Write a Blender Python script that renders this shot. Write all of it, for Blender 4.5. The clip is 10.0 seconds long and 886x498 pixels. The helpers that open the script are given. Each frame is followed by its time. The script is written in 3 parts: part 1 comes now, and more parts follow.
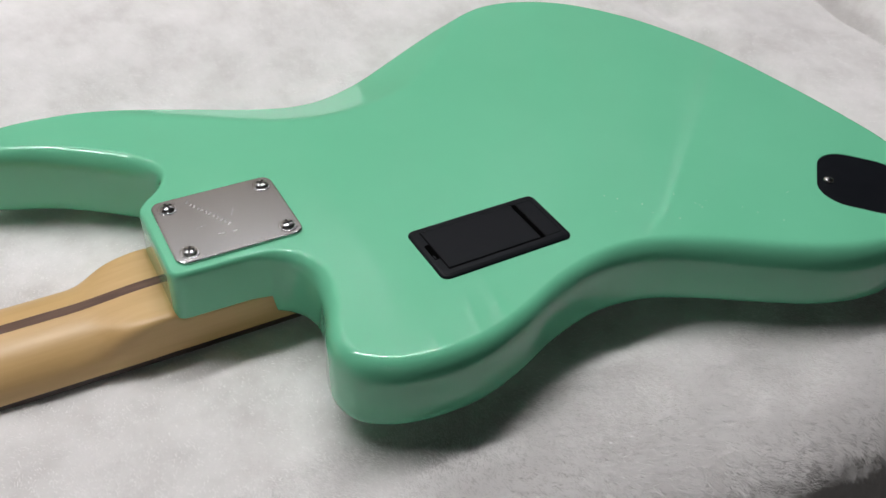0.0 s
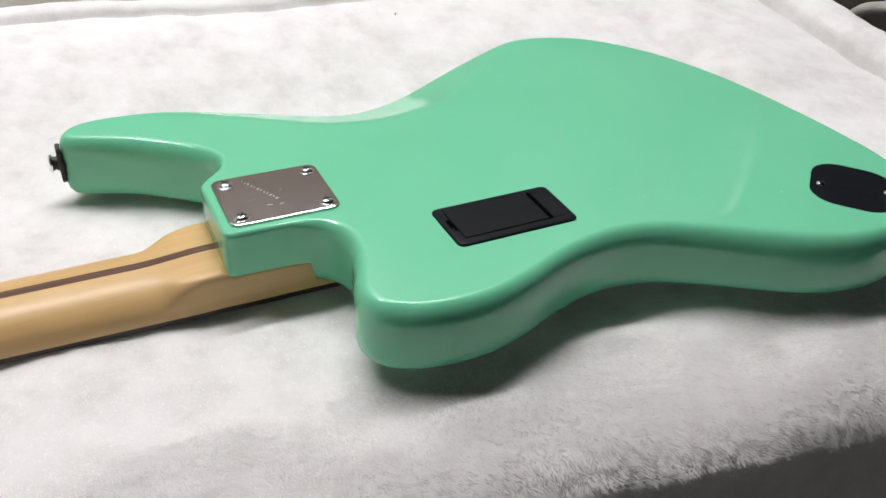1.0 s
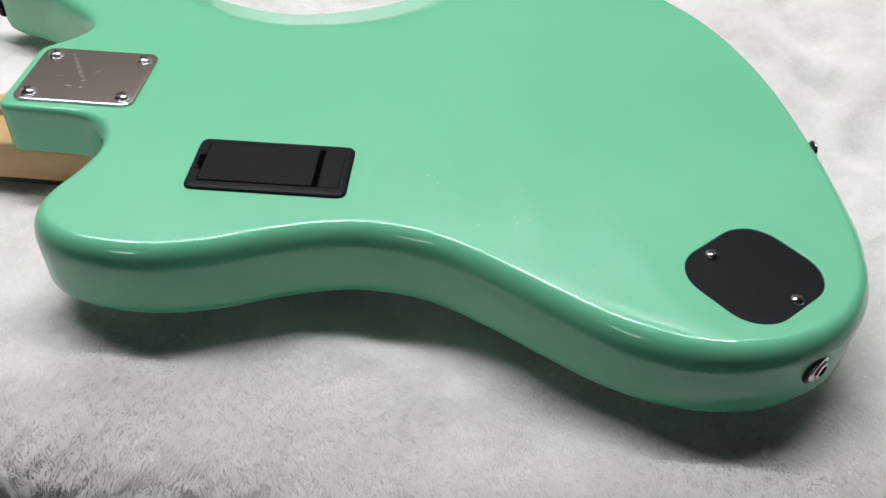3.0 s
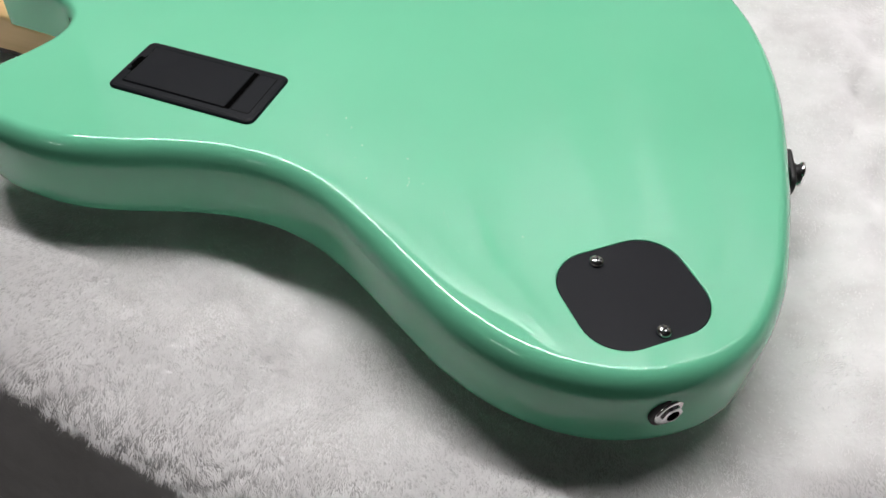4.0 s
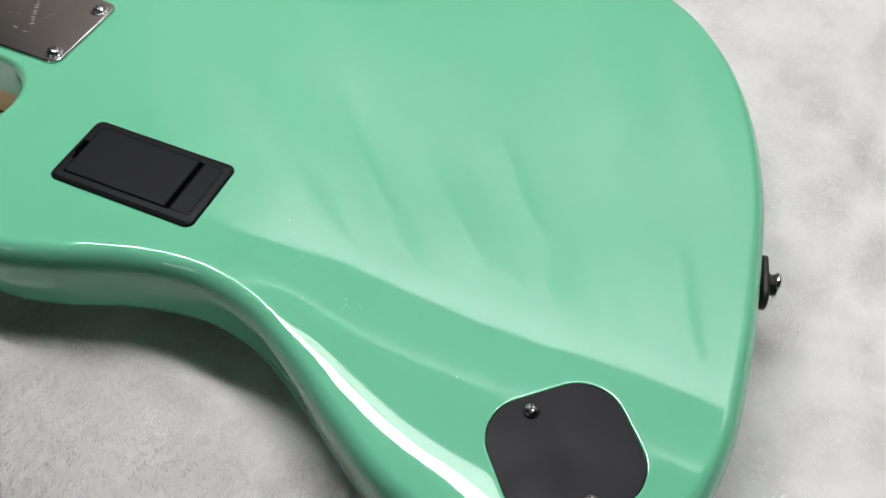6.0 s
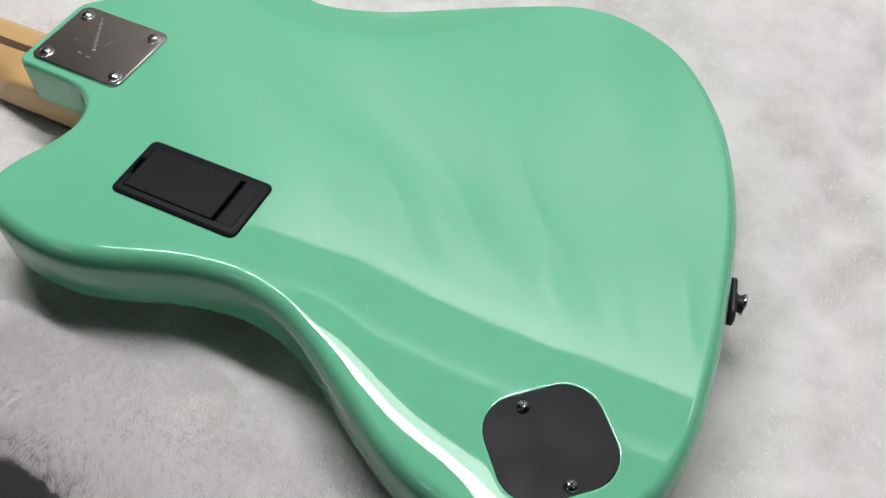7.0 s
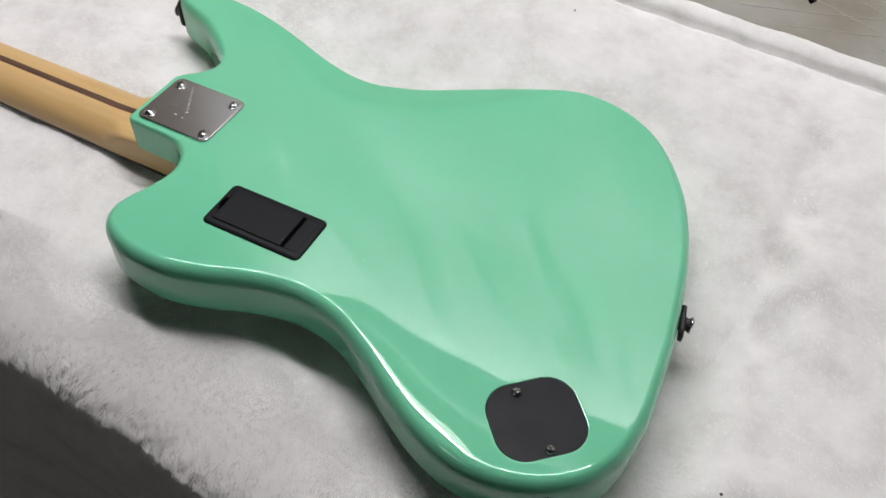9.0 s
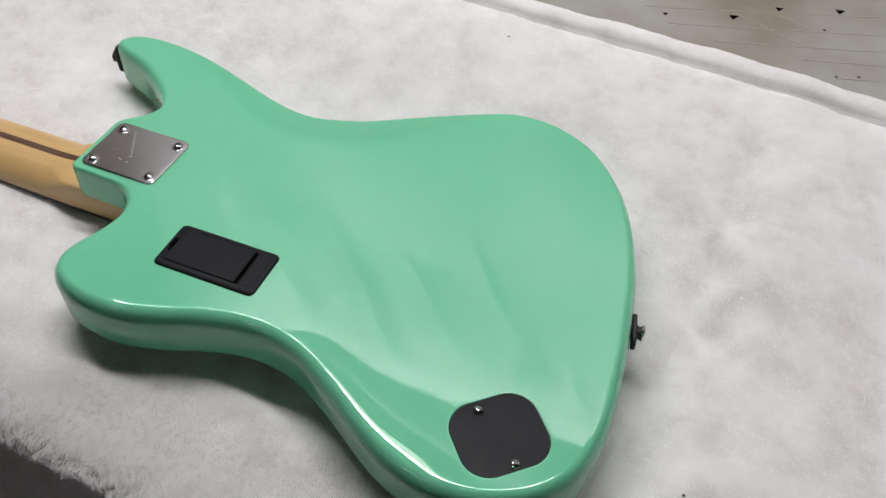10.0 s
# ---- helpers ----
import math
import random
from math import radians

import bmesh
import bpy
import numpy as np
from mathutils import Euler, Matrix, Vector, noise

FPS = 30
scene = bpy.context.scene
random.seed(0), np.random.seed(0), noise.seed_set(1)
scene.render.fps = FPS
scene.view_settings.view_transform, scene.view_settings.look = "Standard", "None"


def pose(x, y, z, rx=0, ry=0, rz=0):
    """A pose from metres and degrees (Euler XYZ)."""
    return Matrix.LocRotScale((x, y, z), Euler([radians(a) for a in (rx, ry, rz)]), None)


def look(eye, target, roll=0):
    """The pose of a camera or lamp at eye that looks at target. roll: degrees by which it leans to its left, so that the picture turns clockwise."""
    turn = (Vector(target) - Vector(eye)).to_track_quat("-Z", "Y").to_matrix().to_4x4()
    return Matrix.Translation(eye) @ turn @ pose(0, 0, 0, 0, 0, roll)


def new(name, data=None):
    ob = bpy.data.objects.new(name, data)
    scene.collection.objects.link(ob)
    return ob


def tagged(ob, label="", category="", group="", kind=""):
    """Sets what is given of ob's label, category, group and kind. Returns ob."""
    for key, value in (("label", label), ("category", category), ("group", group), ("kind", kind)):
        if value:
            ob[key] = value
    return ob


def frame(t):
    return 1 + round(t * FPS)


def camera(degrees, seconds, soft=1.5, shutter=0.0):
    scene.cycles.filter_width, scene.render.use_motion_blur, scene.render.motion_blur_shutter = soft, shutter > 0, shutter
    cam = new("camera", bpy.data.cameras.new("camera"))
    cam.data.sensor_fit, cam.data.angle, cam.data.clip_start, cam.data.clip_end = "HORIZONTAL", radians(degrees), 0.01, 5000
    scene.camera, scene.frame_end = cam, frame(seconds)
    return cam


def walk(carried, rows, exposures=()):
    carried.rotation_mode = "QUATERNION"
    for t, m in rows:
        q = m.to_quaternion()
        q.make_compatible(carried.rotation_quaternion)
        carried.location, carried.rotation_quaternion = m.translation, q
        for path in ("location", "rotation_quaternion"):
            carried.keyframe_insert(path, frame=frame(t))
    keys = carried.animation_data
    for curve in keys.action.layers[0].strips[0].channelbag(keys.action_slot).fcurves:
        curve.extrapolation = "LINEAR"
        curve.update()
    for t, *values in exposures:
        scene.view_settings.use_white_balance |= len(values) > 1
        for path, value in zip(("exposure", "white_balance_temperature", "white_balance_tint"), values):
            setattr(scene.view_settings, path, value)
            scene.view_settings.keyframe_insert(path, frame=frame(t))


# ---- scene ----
cam = camera(52.77, 10.0)
PATH = [
    (0, (-0.0966, -0.3622, 0.3483), (0.1084, -0.0383, 0.0279), 4.70),
    (0.5, (-0.1299, -0.4031, 0.3504), (0.0714, -0.0587, 0.0508), 3.53),
    (1, (-0.1165, -0.4465, 0.3382), (0.0717, -0.0811, 0.0528), 3.36),
    (1.5, (0.0000, -0.4840, 0.3242), (0.1266, -0.0895, 0.0463), 3.32),
    (2, (0.1215, -0.4960, 0.3293), (0.1783, -0.0934, 0.0358), 2.79),
    (2.2, (0.1570, -0.4809, 0.3292), (0.1895, -0.0933, 0.0369), 2.32),
    (3.3, (0.2449, -0.3959, 0.3275), (0.2032, -0.0351, -0.0250), 2.37),
    (3.5, (0.2730, -0.3861, 0.3253), (0.2080, -0.0364, -0.0269), 2.07),
    (4, (0.3479, -0.3636, 0.3216), (0.2363, -0.0382, -0.0421), 2.89),
    (4.5, (0.3828, -0.3443, 0.3334), (0.2495, -0.0339, -0.0372), 2.41),
    (5, (0.3712, -0.3088, 0.3466), (0.2391, -0.0046, -0.0307), 1.75),
    (5.5, (0.3609, -0.2791, 0.3440), (0.2361, 0.0138, -0.0448), 1.38),
    (5.7, (0.3611, -0.2665, 0.3521), (0.2371, 0.0115, -0.0467), 0.09),
    (6.8, (0.3650, -0.2784, 0.4070), (0.2396, -0.0158, 0.0215), 0.31),
    (7, (0.3746, -0.2917, 0.4195), (0.2426, -0.0193, 0.0182), 0.46),
    (7.5, (0.3902, -0.3201, 0.4530), (0.2600, -0.0462, 0.0513), 1.58),
    (8, (0.4024, -0.3517, 0.4863), (0.2675, -0.0754, 0.0882), 2.01),
    (8.5, (0.4092, -0.3766, 0.5046), (0.2654, -0.0912, 0.1144), 2.16),
    (9, (0.4132, -0.3842, 0.5105), (0.2646, -0.0884, 0.1306), 1.80),
    (9.5, (0.4196, -0.3949, 0.5156), (0.2779, -0.0861, 0.1431), 1.51),
    (10, (0.4151, -0.3940, 0.5137), (0.2867, -0.0738, 0.1466), 1.67),
]
walk(cam, [(t, look(eye, target, roll)) for t, eye, target, roll in PATH], exposures=[(0.0, -0.96), (0.5, -0.76), (1.0, -0.59), (2.0, -0.62), (3.5, -0.60), (4.5, -0.55), (5.0, -0.76), (5.5, -0.74), (7.0, -0.88), (7.5, -0.88), (8.0, -0.85), (9.0, -0.86), (9.5, -0.97), (10.0, -0.96)])

# world: a closed room, hardly any light from outside
world = bpy.data.worlds.new("world")
scene.world = world
world.use_nodes = True
world.node_tree.nodes["Background"].inputs[0].default_value = (0.6, 0.65, 0.7, 1)
world.node_tree.nodes["Background"].inputs[1].default_value = 0.05

BACK = 0.057      # height of the guitar's back over the blanket
CEIL = 1.80       # ceiling over the blanket
FLOOR = -0.72


def area_lamp(name, place, aim, sx, sy, power, colour):
    data = bpy.data.lights.new(name, "AREA")
    data.shape, data.size, data.size_y, data.energy, data.color = "RECTANGLE", sx, sy, power, colour
    ob = new(name, data)
    ob.matrix_world = look(place, aim)
    return ob


TUBE = (-0.10, 0.41, CEIL - 0.085)
area_lamp("tube_light", TUBE, (TUBE[0], TUBE[1] - 0.30, 0), 1.8, 0.07, 46, (1.0, 0.972, 0.978))
area_lamp("pan_light", (TUBE[0] - 0.22, TUBE[1] + 0.02, CEIL - 0.074), (TUBE[0] - 0.22, TUBE[1] - 0.28, 0), 1.35, 0.20, 13, (1.0, 0.972, 0.978))
# added fill lamp, turned to the curtain to brighten what the lacquer reflects
STRIP_FILL = (-0.10, 0.54, CEIL - 0.04)
area_lamp("strip_fill", STRIP_FILL, (STRIP_FILL[0], STRIP_FILL[1] + 1.88, STRIP_FILL[2] - 1.0), 1.6, 0.06, 36.0, (1.0, 0.972, 0.978))
# unseen helper lamp, faces away from the guitar and only lights the curtain top
CURTAIN_FILL = (0.20, 0.78, CEIL - 0.012)
area_lamp("curtain_fill", CURTAIN_FILL, (CURTAIN_FILL[0], CURTAIN_FILL[1] + 1.0, CURTAIN_FILL[2] - 0.36), 2.0, 0.02, 44.0, (1.0, 0.972, 0.978))
SPOT = (-1.38, -3.15, CEIL - 0.085)
area_lamp("panel_light", SPOT, (SPOT[0], SPOT[1] - 0.0001, 0), 0.80, 0.30, 20.0, (1.0, 0.972, 0.978)).matrix_world = pose(*SPOT, 0, 0, -42)


# ---- materials ----
class Mat:
    def __init__(self, name, colour, rough=0.5, metal=0.0, **more):
        self.mat = bpy.data.materials.new(name)
        self.mat.use_nodes = True
        self.tree = self.mat.node_tree
        self.bsdf = self.tree.nodes["Principled BSDF"]
        self.put("Base Color", (*colour, 1))
        self.put("Roughness", rough)
        self.put("Metallic", metal)
        for key, value in more.items():
            self.put(key.replace("_", " "), value)

    def put(self, key, value):
        self.bsdf.inputs[key].default_value = value

    def node(self, kind, **values):
        n = self.tree.nodes.new(kind)
        for key, value in values.items():
            n.inputs[key.replace("_", " ")].default_value = value
        return n

    def link(self, a, b):
        self.tree.links.new(a, b)

    def coords(self, scale=(1, 1, 1)):
        tc = self.node("ShaderNodeTexCoord")
        mp = self.node("ShaderNodeMapping")
        mp.inputs["Scale"].default_value = scale
        self.link(tc.outputs["Object"], mp.inputs["Vector"])
        return mp.outputs["Vector"]

    def noise(self, scale, detail=3.0, stretch=(1, 1, 1), rough=0.5):
        n = self.node("ShaderNodeTexNoise", Scale=scale, Detail=detail, Roughness=rough)
        self.link(self.coords(stretch), n.inputs["Vector"])
        return n.outputs["Fac"]

    def ramp(self, fac, *stops):
        n = self.node("ShaderNodeValToRGB")
        while len(n.color_ramp.elements) < len(stops):
            n.color_ramp.elements.new(0.5)
        for e, (pos, col) in zip(n.color_ramp.elements, stops):
            e.position, e.color = pos, (*col, 1) if len(col) == 3 else col
        self.link(fac, n.inputs["Fac"])
        return n.outputs["Color"]

    def colour(self, out):
        self.link(out, self.bsdf.inputs["Base Color"])
        return self

    def range(self, fac, key, low, high, start=0.3, end=0.7):
        n = self.node("ShaderNodeMapRange")
        for i, v in enumerate((start, end, low, high)):
            n.inputs[i + 1].default_value = v
        self.link(fac, n.inputs[0])
        self.link(n.outputs[0], self.bsdf.inputs[key])
        return self

    def bump(self, fac, strength, distance):
        n = self.node("ShaderNodeBump", Strength=strength, Distance=distance)
        self.link(fac, n.inputs["Height"])
        self.link(n.outputs["Normal"], self.bsdf.inputs["Normal"])
        return self


m = Mat("green_lacquer", (0.16, 0.54, 0.33), 0.5, Coat_Weight=1.0, Coat_Roughness=0.03, Coat_IOR=1.56, Specular_IOR_Level=0.0)
m.colour(m.ramp(m.noise(9, 4), (0.3, (0.160, 0.570, 0.340)), (0.7, (0.176, 0.599, 0.364))))
m.range(m.noise(55, 4), "Coat Roughness", 0.025, 0.043)
PAINT = m.mat

m = Mat("chrome", (0.78, 0.78, 0.79), 0.10, 1.0)
m.range(m.noise(120, 3), "Roughness", 0.06, 0.16)
CHROME = m.mat
m = Mat("plate_steel", (0.55, 0.545, 0.545), 0.16, 1.0)
m.range(m.noise(60, 3, (1, 2, 1)), "Roughness", 0.14, 0.19)
PLATE = m.mat
m = Mat("screw_slot", (0.03, 0.03, 0.03), 0.5, 0.6)
SLOT = m.mat
m = Mat("engraving", (0.60, 0.595, 0.59), 0.32, 1.0)
ENGRAVED = m.mat

m = Mat("black_plastic", (0.0080, 0.0094, 0.0118), 0.36, Specular_IOR_Level=0.11)
m.bump(m.noise(1800, 2), 0.25, 0.0002)
m.range(m.noise(60, 3), "Roughness", 0.33, 0.45)
BLACK = m.mat
m = Mat("cover_plastic", (0.0045, 0.0056, 0.0082), 0.40, Specular_IOR_Level=0.14)
m.bump(m.noise(2500, 2), 0.2, 0.0001)
m.range(m.noise(45, 3), "Roughness", 0.36, 0.48)
COVER = m.mat
# flat glossless black: the shade inside gaps and holes as a colour
m = Mat("deep_black", (0.002, 0.002, 0.002), 0.9, Specular_IOR_Level=0.0)
DEEP = m.mat
m = Mat("rubber", (0.012, 0.012, 0.012), 0.5)
m.bump(m.noise(900, 2), 0.3, 0.0002)
RUBBER = m.mat

m = Mat("maple", (0.63, 0.40, 0.19), 0.42, Coat_Weight=0.15, Coat_Roughness=0.25)
m.colour(m.ramp(m.noise(16, 6, (0.6, 9, 9), 0.6), (0.25, (0.56, 0.355, 0.140)), (0.5, (0.62, 0.405, 0.170)), (0.8, (0.67, 0.455, 0.205))))
m.bump(m.noise(220, 3, (0.15, 3, 3)), 0.05, 0.0003)
MAPLE = m.mat
m = Mat("walnut", (0.10, 0.05, 0.03), 0.35)
m.colour(m.ramp(m.noise(60, 5, (0.3, 6, 6)), (0.3, (0.075, 0.036, 0.022)), (0.7, (0.14, 0.075, 0.045))))
WALNUT = m.mat
m = Mat("rosewood", (0.03, 0.018, 0.013), 0.45)
m.colour(m.ramp(m.noise(80, 5, (0.3, 6, 6)), (0.3, (0.02, 0.012, 0.009)), (0.7, (0.05, 0.03, 0.02))))
ROSEWOOD = m.mat

m = Mat("plush_ground", (0.80, 0.785, 0.775), 0.95, Sheen_Weight=0.3, Subsurface_Weight=1.0, Subsurface_Radius=(1.0, 1.0, 1.0), Subsurface_Scale=0.010)
m.colour(m.ramp(m.noise(26, 8, rough=0.66), (0.3, (0.635, 0.616, 0.604)), (0.5, (0.750, 0.740, 0.728)), (0.7, (0.827, 0.810, 0.806))))
m.bump(m.noise(420, 5), 0.4, 0.001)
PLUSH = m.mat
m = Mat("plush_fibre", (0.88, 0.865, 0.855), 0.8)
tint = m.ramp(m.noise(45, 5), (0.3, (0.88, 0.863, 0.857)), (0.7, (0.965, 0.954, 0.948)))
m.colour(tint)
geo = m.node("ShaderNodeNewGeometry")
lift = m.node("ShaderNodeVectorMath")
lift.operation = "MULTIPLY_ADD"
lift.inputs[1].default_value, lift.inputs[2].default_value = (0.35, 0.35, 0.35), (0, -0.12, 0.6)
m.link(geo.outputs["Normal"], lift.inputs[0])
m.link(lift.outputs[0], m.bsdf.inputs["Normal"])
thin = m.node("ShaderNodeBsdfTranslucent")
m.link(tint, thin.inputs["Color"])
blend = m.node("ShaderNodeMixShader", Fac=0.42)
m.link(m.bsdf.outputs[0], blend.inputs[1])
m.link(thin.outputs[0], blend.inputs[2])
m.link(blend.outputs[0], m.tree.nodes["Material Output"].inputs["Surface"])
FIBRE = m.mat
m = Mat("lint", (0.05, 0.05, 0.055), 0.9)
LINT = m.mat

m = Mat("worn_grey_top", (0.30, 0.29, 0.26), 0.5)
m.colour(m.ramp(m.noise(6, 6), (0.3, (0.22, 0.195, 0.15)), (0.47, (0.31, 0.295, 0.26)), (0.7, (0.42, 0.42, 0.41))))
m.bump(m.noise(60, 5), 0.3, 0.002)
TOP = m.mat
m = Mat("table_side", (0.06, 0.055, 0.05), 0.7)
m.colour(m.ramp(m.noise(20, 4), (0.3, (0.045, 0.041, 0.038)), (0.7, (0.075, 0.07, 0.065))))
SIDE = m.mat
m = Mat("scuff_line", (0.38, 0.365, 0.32), 0.5)
SCUFF = m.mat
m = Mat("dark_cloth", (0.045, 0.04, 0.034), 0.85)
m.colour(m.ramp(m.noise(18, 5), (0.3, (0.03, 0.027, 0.022)), (0.7, (0.075, 0.068, 0.055))))
m.bump(m.noise(200, 4), 0.6, 0.003)
CLOTH = m.mat
m = Mat("grey_cable", (0.42, 0.41, 0.38), 0.5)
m.colour(m.ramp(m.noise(40, 3), (0.3, (0.36, 0.35, 0.32)), (0.7, (0.48, 0.47, 0.44))))
CABLE = m.mat

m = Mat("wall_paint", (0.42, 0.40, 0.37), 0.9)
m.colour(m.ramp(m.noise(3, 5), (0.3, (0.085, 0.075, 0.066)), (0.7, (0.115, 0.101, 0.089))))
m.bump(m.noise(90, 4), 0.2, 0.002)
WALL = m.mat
m = Mat("brown_wall_paint", (0.34, 0.33, 0.31), 0.9)
m.colour(m.ramp(m.noise(3, 5), (0.3, (0.36, 0.317, 0.27)), (0.7, (0.41, 0.363, 0.31))))
m.bump(m.noise(90, 4), 0.2, 0.002)
BROWN = m.mat
m = Mat("ceiling_paint", (0.45, 0.45, 0.44), 0.95)
m.colour(m.ramp(m.noise(4, 4), (0.3, (0.047, 0.049, 0.053)), (0.7, (0.061, 0.063, 0.068))))
CEILING = m.mat
m = Mat("floor_dark", (0.05, 0.045, 0.042), 0.6)
m.colour(m.ramp(m.noise(5, 5), (0.3, (0.05, 0.047, 0.045)), (0.7, (0.072, 0.068, 0.064))))
FLOORING = m.mat
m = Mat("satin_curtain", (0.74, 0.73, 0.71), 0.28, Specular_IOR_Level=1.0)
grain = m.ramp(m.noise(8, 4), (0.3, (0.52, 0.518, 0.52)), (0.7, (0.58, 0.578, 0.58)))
# colour darkened downwards: the dim brown lower reflection is painted into the cloth
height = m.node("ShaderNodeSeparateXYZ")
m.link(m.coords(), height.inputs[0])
dim_tint = m.node("ShaderNodeMix")
dim_tint.data_type = "RGBA"
dim_tint.blend_type = "MULTIPLY"
dim_tint.inputs[0].default_value = 1.0
m.link(grain, dim_tint.inputs[6])
m.link(m.ramp(height.outputs["Z"], (0.70, (0.52, 0.42, 0.34)), (0.96, (1.0, 1.0, 1.0))), dim_tint.inputs[7])
m.colour(dim_tint.outputs[2])
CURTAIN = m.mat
m = Mat("lamp_housing", (0.22, 0.22, 0.22), 0.4)
HOUSING = m.mat


# ---- mesh helpers ----
def part(name, bm, material, parent=None, label="", smooth=True, at=None):
    """One mesh object from a bmesh, under a thing or a part."""
    me = bpy.data.meshes.new(name)
    bmesh.ops.recalc_face_normals(bm, faces=bm.faces[:])
    bm.to_mesh(me)
    bm.free()
    me.materials.append(material)
    if smooth:
        me.shade_smooth()
    ob = new(name, me)
    if parent is not None:
        ob.parent = parent
    if at is not None:
        ob.matrix_basis = at
    if label:
        ob["label"] = label
    return ob


def soften(ob, degrees=35):
    """Smooth shading with sharp edges kept over the given angle."""
    ob.data.set_sharp_from_angle(angle=radians(degrees))
    return ob


def slab(outline, levels):
    """A closed solid: an outline (list of x, y) and levels of (inset, z) from bottom to top."""
    bm = bmesh.new()
    n = len(outline)
    pts = [Vector(p) for p in outline]
    nor = []
    for i in range(n):
        d = pts[(i + 1) % n] - pts[i - 1]
        nor.append(Vector((-d.y, d.x)).normalized())
    rings = [[bm.verts.new((*(p + q * inset), z)) for p, q in zip(pts, nor)] for inset, z in levels]
    for a, b in zip(rings, rings[1:]):
        for i in range(n):
            bm.faces.new((a[i], a[(i + 1) % n], b[(i + 1) % n], b[i]))
    bm.faces.new(rings[0][::-1])
    bm.faces.new(rings[-1])
    return bm


def round_rect(w, h, r, steps=6, cx=0.0, cy=0.0):
    """A rounded rectangle, counter-clockwise."""
    out = []
    for k, (sx, sy) in enumerate(((1, 1), (-1, 1), (-1, -1), (1, -1))):
        for s in range(steps + 1):
            a = radians(90 * k + 90 * s / steps)
            out.append((cx + sx * (w / 2 - r) + r * math.cos(a), cy + sy * (h / 2 - r) + r * math.sin(a)))
    return out


def box(x0, x1, y0, y1, z0, z1, bevel=0.0):
    bm = bmesh.new()
    bmesh.ops.create_cube(bm, size=1.0)
    for v in bm.verts:
        v.co = Vector(((x0 + x1) / 2 + v.co.x * (x1 - x0), (y0 + y1) / 2 + v.co.y * (y1 - y0), (z0 + z1) / 2 + v.co.z * (z1 - z0)))
    if bevel:
        bmesh.ops.bevel(bm, geom=bm.edges[:], offset=bevel, segments=2, affect="EDGES", profile=0.5)
    return bm


def spin(profile, steps=28):
    """A solid of revolution round z from a profile of (r, z)."""
    bm = bmesh.new()
    rings = [[bm.verts.new((r * math.cos(2 * math.pi * i / steps), r * math.sin(2 * math.pi * i / steps), z)) for i in range(steps)] for r, z in profile]
    for a, b in zip(rings, rings[1:]):
        for i in range(steps):
            bm.faces.new((a[i], a[(i + 1) % steps], b[(i + 1) % steps], b[i]))
    bm.faces.new(rings[0][::-1])
    bm.faces.new(rings[-1])
    return bm


def tube(points, radius, sides=10):
    """A round cord through the points."""
    bm = bmesh.new()
    pts = [Vector(p) for p in points]
    rings = []
    for i, p in enumerate(pts):
        d = (pts[min(i + 1, len(pts) - 1)] - pts[max(i - 1, 0)]).normalized()
        u = d.orthogonal().normalized() if not rings else (u - d * u.dot(d)).normalized()
        w = d.cross(u)
        rings.append([bm.verts.new(p + radius * (math.cos(a) * u + math.sin(a) * w)) for a in (2 * math.pi * k / sides for k in range(sides))])
    for a, b in zip(rings, rings[1:]):
        for i in range(sides):
            bm.faces.new((a[i], a[(i + 1) % sides], b[(i + 1) % sides], b[i]))
    bm.faces.new(rings[0][::-1])
    bm.faces.new(rings[-1])
    return bm


def spline(knots, per=10, closed=True):
    """A Catmull-Rom curve through the knots."""
    out, n = [], len(knots)
    for i in range(n if closed else n - 1):
        p0, p1, p2, p3 = (Vector(knots[(i + k) % n] if closed else knots[min(max(i + k, 0), n - 1)]) for k in (-1, 0, 1, 2))
        for s in range(per):
            t = s / per
            out.append(0.5 * (2 * p1 + (p2 - p0) * t + (2 * p0 - 5 * p1 + 4 * p2 - p3) * t * t + (3 * p1 - p0 - 3 * p2 + p3) * t ** 3))
    if not closed:
        out.append(Vector(knots[-1]))
    return out


def even(points, step):
    """A closed curve cut anew into even steps."""
    pts = np.array([tuple(p) for p in points])
    pts = np.vstack([pts, pts[:1]])
    run = np.r_[0, np.cumsum(np.hypot(*np.diff(pts, axis=0).T))]
    s = np.linspace(0, run[-1], int(run[-1] / step), endpoint=False)
    return [Vector((np.interp(a, run, pts[:, 0]), np.interp(a, run, pts[:, 1]))) for a in s]


def smooth01(t):
    t = min(max(t, 0.0), 1.0)
    return t * t * (3 - 2 * t)


def empty(name, place=(0, 0, 0)):
    ob = new(name)
    ob.location = place
    ob.empty_display_size = 0.05
    return ob


# ---- the room ----
X0, X1, Y0, Y1 = -3.0, 3.2, -3.6, 1.03


def setting(name, bm, material, label):
    return tagged(part(name, bm, material, smooth=False), label, "structure", kind="structure")


setting("floor", box(X0, X1, Y0, Y1, FLOOR - 0.1, FLOOR), FLOORING, "plain dark grey floor of the room")
setting("ceiling", box(X0, X1, Y0, Y1, CEIL, CEIL + 0.1), CEILING, "plain matt ceiling")
setting("wall_north", box(X0, X1, Y1, Y1 + 0.12, FLOOR - 0.1, CEIL + 0.1), BROWN, "plain light brown wall")
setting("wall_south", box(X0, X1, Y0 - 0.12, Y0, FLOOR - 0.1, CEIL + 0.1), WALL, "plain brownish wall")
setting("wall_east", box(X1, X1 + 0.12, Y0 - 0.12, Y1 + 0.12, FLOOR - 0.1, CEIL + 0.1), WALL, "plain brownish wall")
